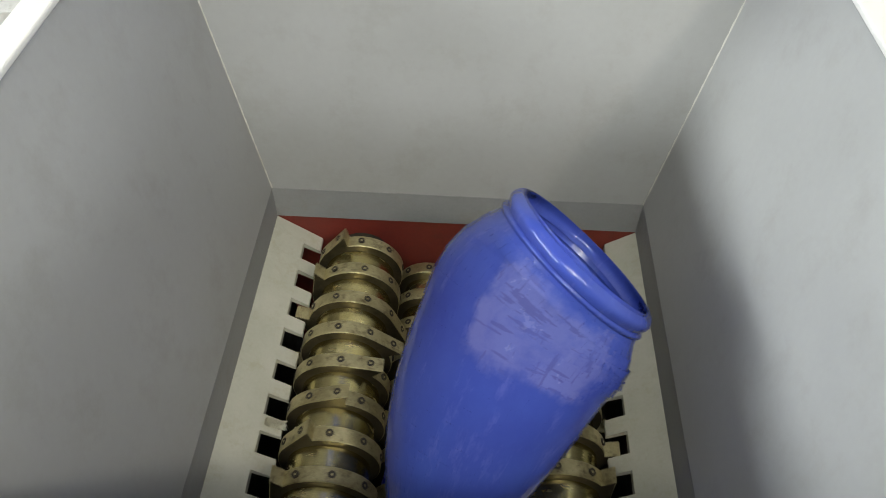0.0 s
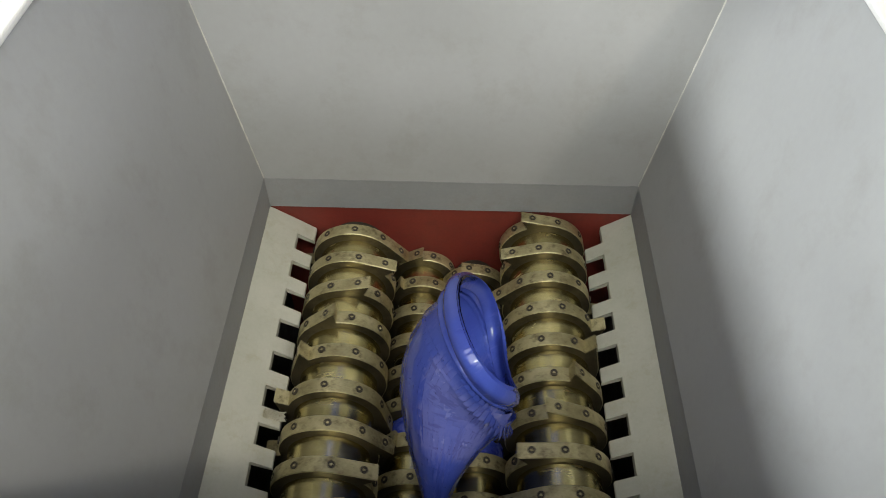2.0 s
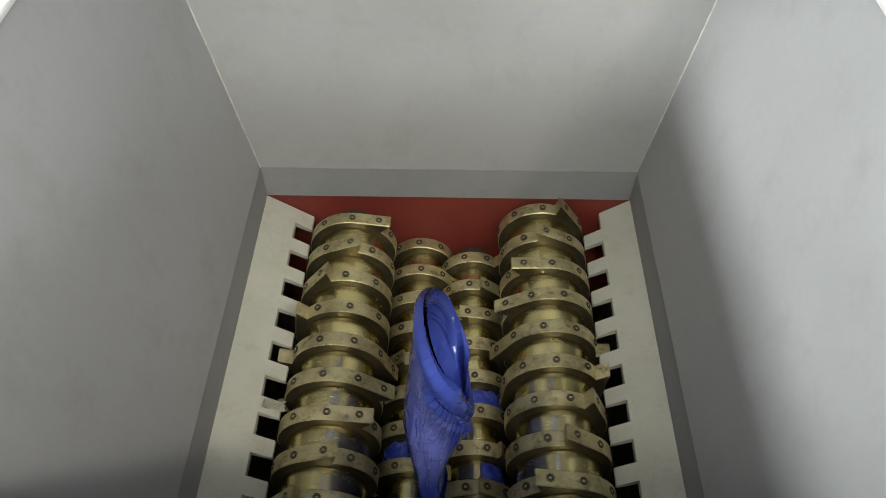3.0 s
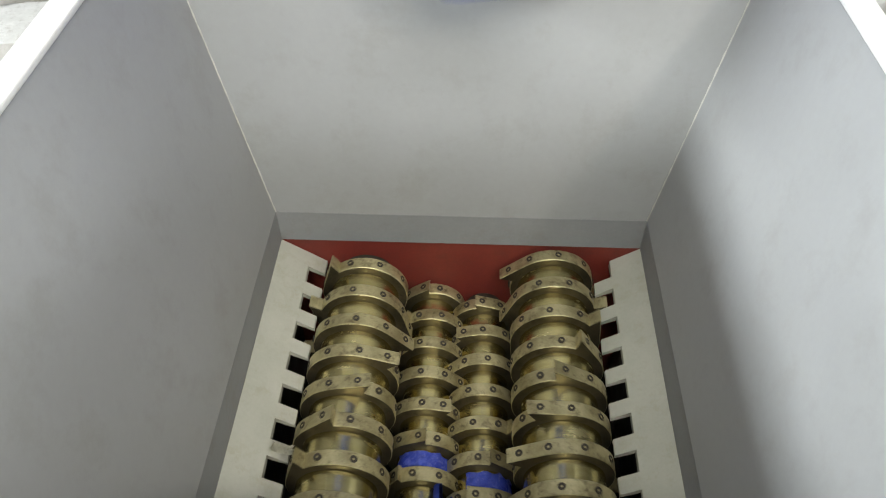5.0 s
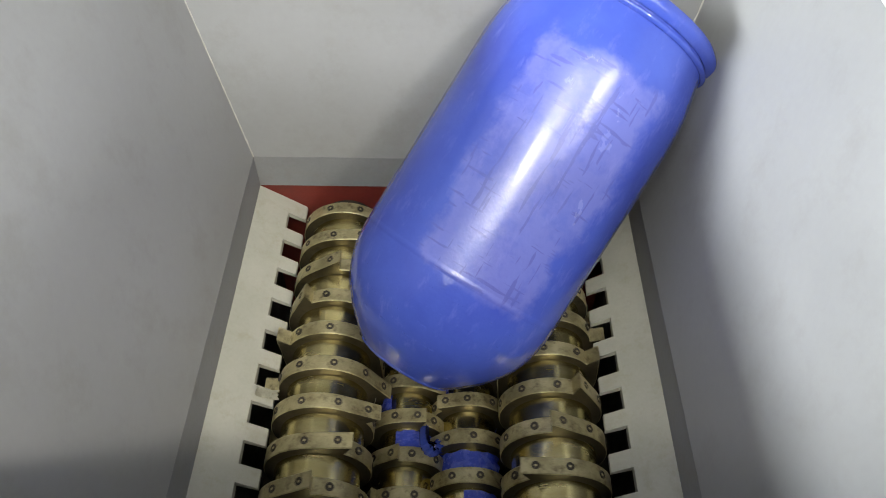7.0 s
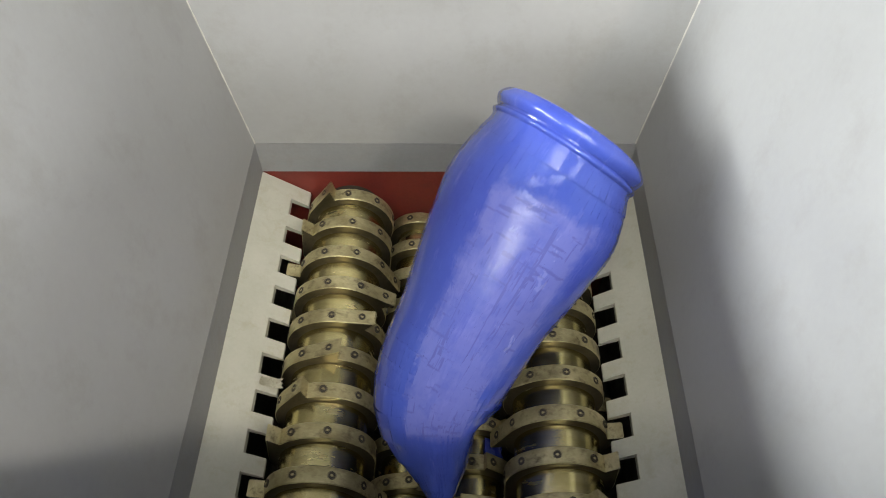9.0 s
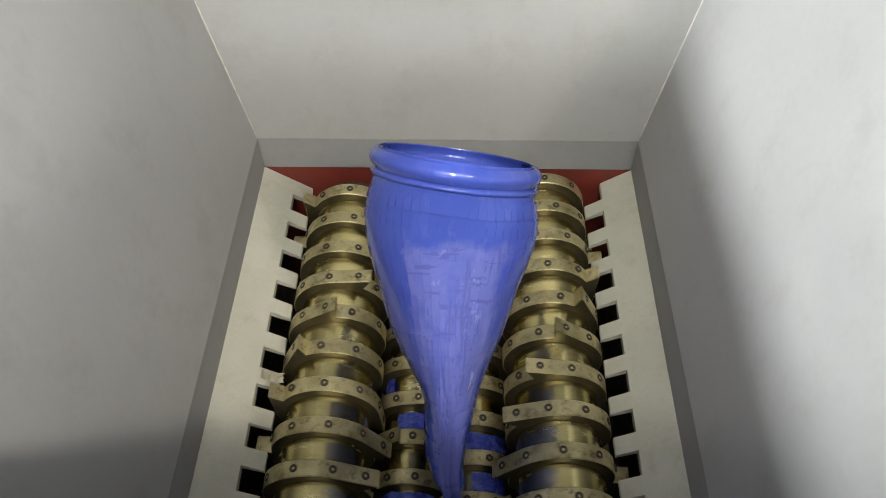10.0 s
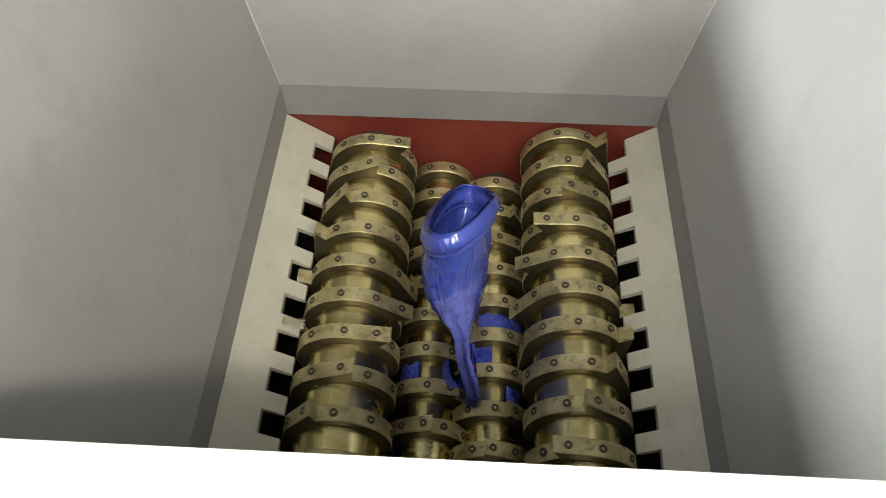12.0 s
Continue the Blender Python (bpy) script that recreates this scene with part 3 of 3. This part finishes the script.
def drum(label, shapes, plastic):
    """Builds a drum of panels and returns its motion: pairs of an object and its rows."""
    thing = new("plastic_drum")
    moves = [(thing, [(s.t, s.frame) for s in shapes])]
    step = 2 * math.pi / AROUND
    dd = LENGTH / ALONG

    def piece(name, a, d, me, material):
        ob = part_mesh(name, me, material, thing)
        moves.append((ob, [(s.t, s.frame.inverted() @ panel_frame(s, a, d)) for s in shapes]))

    for j in range(ALONG):
        for i in range(AROUND):
            a, d = i * step, (j + 0.5) * dd
            off = 0.0002 * ((i + 2 * j) % 3)
            name = ("shoulder_panel", "body_panel", "base_panel")[j * 3 // ALONG]
            me = panel_mesh(a - step * 0.58, a + step * 0.58, d - dd * 0.8, min(d + dd * 0.8, LENGTH), name, 0.0008, 2, 2, off)
            piece(name, a, d, me, plastic)
    for i in range(AROUND):
        a = i * step
        for name, d0, d1, push, thick in (("rim_segment", -0.008, 0.026, 0.008, 0.014), ("collar_segment", 0.031, 0.044, 0.004, 0.006)):
            me = panel_mesh(a - step * 0.56, a + step * 0.56, d0, d1, name, thick, 3, 6, push + 0.0004 * (i % 2), 0.009 if d0 < 0 else 0.005)
            piece(name, a, (d0 + d1) / 2, me, plastic)
    for i in range(12):
        a = (i + 0.5) * math.pi / 6
        inv = panel_frame(REST, a, LENGTH - 0.004).inverted()
        bm = bmesh.new()
        c = 0.47 * RADIUS * 1.02
        pts = [(0, 0), (c * math.cos(a - 0.28), c * math.sin(a - 0.28)), (c * math.cos(a), c * math.sin(a)), (c * math.cos(a + 0.28), c * math.sin(a + 0.28))]
        lo = [bm.verts.new(inv @ Vector((x, y, LENGTH + 0.001))) for x, y in pts]
        hi = [bm.verts.new(inv @ Vector((x, y, LENGTH - 0.004))) for x, y in pts]
        bm.faces.new(lo)
        bm.faces.new(hi[::-1])
        for u in range(4):
            bm.faces.new((lo[u], hi[u], hi[(u + 1) % 4], lo[(u + 1) % 4]))
        bmesh.ops.recalc_face_normals(bm, faces=bm.faces[:])
        me = bpy.data.meshes.new("base_segment")
        bm.to_mesh(me)
        bm.free()
        piece("base_segment", a, LENGTH - 0.004, me, plastic)
    tagged(thing, label, "drum", "drums fed into the shredder")
    return moves


def drum_plastic(name, label_at, label_half, label_x, label_wide, pale):
    """Blue polyethylene, dulled and whitish where a label was torn off, with dark scratches."""
    m, nt, bsdf = principled(name)
    n, l = nt.nodes, nt.links
    at = n.new("ShaderNodeAttribute")
    at.attribute_name = "rest"
    vec = at.outputs["Vector"]

    def tex(scale, detail, rough=0.6, stretch=(1, 1, 1)):
        mp = n.new("ShaderNodeMapping")
        mp.inputs["Scale"].default_value = stretch
        l.new(vec, mp.inputs["Vector"])
        t = n.new("ShaderNodeTexNoise")
        t.inputs["Scale"].default_value, t.inputs["Detail"].default_value, t.inputs["Roughness"].default_value = scale, detail, rough
        l.new(mp.outputs["Vector"], t.inputs["Vector"])
        return t.outputs["Fac"]

    def remap(value, a, b, c=0.0, d=1.0):
        r = n.new("ShaderNodeMapRange")
        for k, v in zip(("From Min", "From Max", "To Min", "To Max"), (a, b, c, d)):
            r.inputs[k].default_value = v
        l.new(value, r.inputs["Value"])
        return r.outputs["Result"]

    def calc(op, a, b):
        r = n.new("ShaderNodeMath")
        r.operation = op
        for k, v in enumerate((a, b)):
            if isinstance(v, (int, float)):
                r.inputs[k].default_value = v
            else:
                l.new(v, r.inputs[k])
        return r.outputs[0]

    def mixed(fac, a, b):
        r = n.new("ShaderNodeMix")
        r.data_type = "RGBA"
        l.new(fac, r.inputs["Factor"])
        for k, v in (("A", a), ("B", b)):
            if isinstance(v, tuple):
                r.inputs[k].default_value = (*v, 1)
            else:
                l.new(v, r.inputs[k])
        return r.outputs["Result"]

    xyz = n.new("ShaderNodeSeparateXYZ")
    l.new(vec, xyz.inputs[0])
    wobble = calc("MULTIPLY", calc("SUBTRACT", tex(7, 5, 0.65), 0.5), 0.13)
    side = calc("ADD", calc("ABSOLUTE", calc("SUBTRACT", xyz.outputs["X"], label_x), 0), wobble)
    length = calc("ADD", calc("ABSOLUTE", calc("SUBTRACT", xyz.outputs["Z"], label_at), 0), wobble)
    label = calc("MULTIPLY", remap(side, label_wide + 0.015, label_wide - 0.01), remap(length, label_half + 0.015, label_half - 0.01))
    label = calc("MULTIPLY", label, remap(xyz.outputs["Y"], 0.02, 0.05))
    label = calc("MULTIPLY", label, remap(tex(11, 6, 0.7), 0.36, 0.52, 0.6, 1.0))
    base = mixed(remap(tex(4, 5), 0.3, 0.7), (0.042, 0.066, 0.36), (0.060, 0.103, 0.46))
    scuff = remap(tex(26, 6, 0.7, (1, 1, 0.35)), 0.56, 0.72, 0.0, 0.4)
    base = mixed(scuff, base, (0.15, 0.17, 0.55))
    base = mixed(calc("MULTIPLY", label, pale), base, (0.28, 0.28, 0.58))
    lines = calc("MULTIPLY", remap(tex(10, 2, 0.5, (1, 1, 9)), 0.615, 0.64), label)
    cross = calc("MULTIPLY", remap(tex(10, 2, 0.5, (9, 1, 1)), 0.63, 0.65), label)
    marks = calc("MULTIPLY", calc("MAXIMUM", lines, cross), 0.4)
    base = mixed(marks, base, (0.06, 0.06, 0.22))
    l.new(base, bsdf.inputs["Base Color"])
    l.new(calc("ADD", remap(tex(9, 5), 0.3, 0.7, 0.10, 0.20), calc("MULTIPLY", label, 0.10)), bsdf.inputs["Roughness"])
    bp = n.new("ShaderNodeBump")
    bp.inputs["Strength"].default_value, bp.inputs["Distance"].default_value = 0.5, 0.004
    # moulding seam above the base
    seam = remap(calc("ABSOLUTE", calc("SUBTRACT", xyz.outputs["Z"], LENGTH - 0.25), 0), 0.008, 0.002, 0.0, 0.35)
    l.new(calc("ADD", calc("ADD", tex(14, 4), seam), calc("MULTIPLY", tex(120, 2), 0.12)), bp.inputs["Height"])
    l.new(bp.outputs["Normal"], bsdf.inputs["Normal"])
    bsdf.inputs["Specular IOR Level"].default_value = 0.55
    return m


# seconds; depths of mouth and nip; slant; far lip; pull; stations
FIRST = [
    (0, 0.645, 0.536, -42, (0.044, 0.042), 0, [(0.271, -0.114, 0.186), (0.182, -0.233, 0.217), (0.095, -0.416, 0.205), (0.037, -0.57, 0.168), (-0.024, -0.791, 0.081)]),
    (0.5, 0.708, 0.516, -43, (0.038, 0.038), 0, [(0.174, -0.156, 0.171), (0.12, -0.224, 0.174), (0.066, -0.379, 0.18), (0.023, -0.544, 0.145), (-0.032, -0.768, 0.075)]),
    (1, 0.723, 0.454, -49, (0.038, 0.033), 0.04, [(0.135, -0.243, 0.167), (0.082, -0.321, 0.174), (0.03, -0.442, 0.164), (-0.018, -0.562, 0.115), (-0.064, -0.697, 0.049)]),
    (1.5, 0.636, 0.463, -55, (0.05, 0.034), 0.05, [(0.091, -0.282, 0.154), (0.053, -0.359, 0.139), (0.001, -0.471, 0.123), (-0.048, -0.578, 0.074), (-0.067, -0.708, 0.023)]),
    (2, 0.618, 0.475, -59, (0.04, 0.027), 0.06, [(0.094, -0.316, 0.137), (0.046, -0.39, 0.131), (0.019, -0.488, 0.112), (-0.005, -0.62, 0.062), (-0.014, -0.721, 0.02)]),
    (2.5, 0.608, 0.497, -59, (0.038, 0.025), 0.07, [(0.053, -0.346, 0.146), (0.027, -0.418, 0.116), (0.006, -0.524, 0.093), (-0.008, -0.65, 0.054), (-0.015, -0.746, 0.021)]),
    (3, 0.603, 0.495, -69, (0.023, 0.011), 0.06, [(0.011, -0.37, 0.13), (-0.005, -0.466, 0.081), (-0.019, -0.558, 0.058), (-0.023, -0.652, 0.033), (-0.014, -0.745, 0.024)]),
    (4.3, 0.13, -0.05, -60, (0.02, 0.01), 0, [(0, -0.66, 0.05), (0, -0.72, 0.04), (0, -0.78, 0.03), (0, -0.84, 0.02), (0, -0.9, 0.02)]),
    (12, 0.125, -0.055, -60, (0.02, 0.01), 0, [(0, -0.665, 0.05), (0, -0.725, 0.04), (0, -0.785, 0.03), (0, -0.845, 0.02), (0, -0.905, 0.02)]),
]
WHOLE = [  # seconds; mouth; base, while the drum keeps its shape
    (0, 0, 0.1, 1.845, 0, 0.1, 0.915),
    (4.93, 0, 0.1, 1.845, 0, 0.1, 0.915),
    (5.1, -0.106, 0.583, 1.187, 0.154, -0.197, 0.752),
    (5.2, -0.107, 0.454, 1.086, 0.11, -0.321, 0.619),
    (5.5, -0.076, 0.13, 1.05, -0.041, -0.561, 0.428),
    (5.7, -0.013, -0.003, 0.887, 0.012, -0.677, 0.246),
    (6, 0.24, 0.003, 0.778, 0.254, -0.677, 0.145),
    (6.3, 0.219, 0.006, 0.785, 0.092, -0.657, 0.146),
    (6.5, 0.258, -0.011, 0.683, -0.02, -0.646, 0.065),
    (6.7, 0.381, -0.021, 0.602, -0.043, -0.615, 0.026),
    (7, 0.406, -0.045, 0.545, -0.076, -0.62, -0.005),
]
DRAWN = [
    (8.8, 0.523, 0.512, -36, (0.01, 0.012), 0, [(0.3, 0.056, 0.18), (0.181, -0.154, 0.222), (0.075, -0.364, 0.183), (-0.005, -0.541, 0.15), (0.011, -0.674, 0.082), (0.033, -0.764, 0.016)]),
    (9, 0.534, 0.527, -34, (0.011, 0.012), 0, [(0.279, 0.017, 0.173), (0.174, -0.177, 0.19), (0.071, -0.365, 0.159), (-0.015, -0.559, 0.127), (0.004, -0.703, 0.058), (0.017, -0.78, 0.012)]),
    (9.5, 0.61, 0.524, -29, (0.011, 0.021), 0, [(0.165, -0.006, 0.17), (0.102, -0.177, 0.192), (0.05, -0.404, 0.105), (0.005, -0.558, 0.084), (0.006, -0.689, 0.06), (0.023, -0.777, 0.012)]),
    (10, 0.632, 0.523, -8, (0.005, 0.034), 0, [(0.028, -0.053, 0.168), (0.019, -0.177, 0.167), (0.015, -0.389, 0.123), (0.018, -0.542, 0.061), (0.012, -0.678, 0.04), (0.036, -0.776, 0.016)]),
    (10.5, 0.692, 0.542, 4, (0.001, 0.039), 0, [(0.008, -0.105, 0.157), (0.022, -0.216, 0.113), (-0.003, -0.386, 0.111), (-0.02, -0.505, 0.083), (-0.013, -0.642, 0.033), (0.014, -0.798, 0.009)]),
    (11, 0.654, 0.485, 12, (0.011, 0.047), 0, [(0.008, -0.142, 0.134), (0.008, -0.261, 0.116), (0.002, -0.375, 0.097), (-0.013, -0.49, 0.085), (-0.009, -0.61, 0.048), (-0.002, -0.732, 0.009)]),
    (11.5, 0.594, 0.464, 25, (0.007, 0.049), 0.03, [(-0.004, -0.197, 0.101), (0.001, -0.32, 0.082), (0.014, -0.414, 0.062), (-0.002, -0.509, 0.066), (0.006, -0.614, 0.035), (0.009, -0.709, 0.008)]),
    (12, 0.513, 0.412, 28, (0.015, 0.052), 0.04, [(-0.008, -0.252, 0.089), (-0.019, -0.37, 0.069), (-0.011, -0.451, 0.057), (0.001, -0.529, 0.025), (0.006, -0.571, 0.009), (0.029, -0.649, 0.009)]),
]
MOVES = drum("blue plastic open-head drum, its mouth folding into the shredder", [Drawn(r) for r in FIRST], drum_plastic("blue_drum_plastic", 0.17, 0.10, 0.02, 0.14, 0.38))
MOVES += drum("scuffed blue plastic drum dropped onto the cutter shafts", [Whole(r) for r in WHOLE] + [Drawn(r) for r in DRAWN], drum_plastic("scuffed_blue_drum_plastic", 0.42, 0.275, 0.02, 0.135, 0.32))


def motions():
    # the tops of the shafts turn towards the middle; angle of the first knife's nose past the vertical at 2.5 s
    for ob, x, z, way, speed, nose in ((shaft_a, -OUT_X, OUT_Z, 1, 139.8, 156.0), (shaft_b, -IN_X, IN_Z, 1, 118.0, 60.0),
                                       (shaft_c, IN_X, IN_Z, -1, 118.0, 80.0), (shaft_d, OUT_X, OUT_Z, -1, 137.0, 95.0)):
        walk(ob, [(k * 0.5, pose(x, -0.65, z, 0, way * (nose - 90 + speed * (k * 0.5 - 2.5)), 0)) for k in range(25)])
    for ob, x, y in SHREDS:
        way, nose = (1, 60.0) if x < 0 else (-1, 80.0)
        walk(ob, [(k * 0.5, pose(x, y, IN_Z, 0, way * (nose - 90 + 118.0 * (k * 0.5 - 2.5)), 0)) for k in range(25)])
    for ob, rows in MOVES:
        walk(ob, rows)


motions()
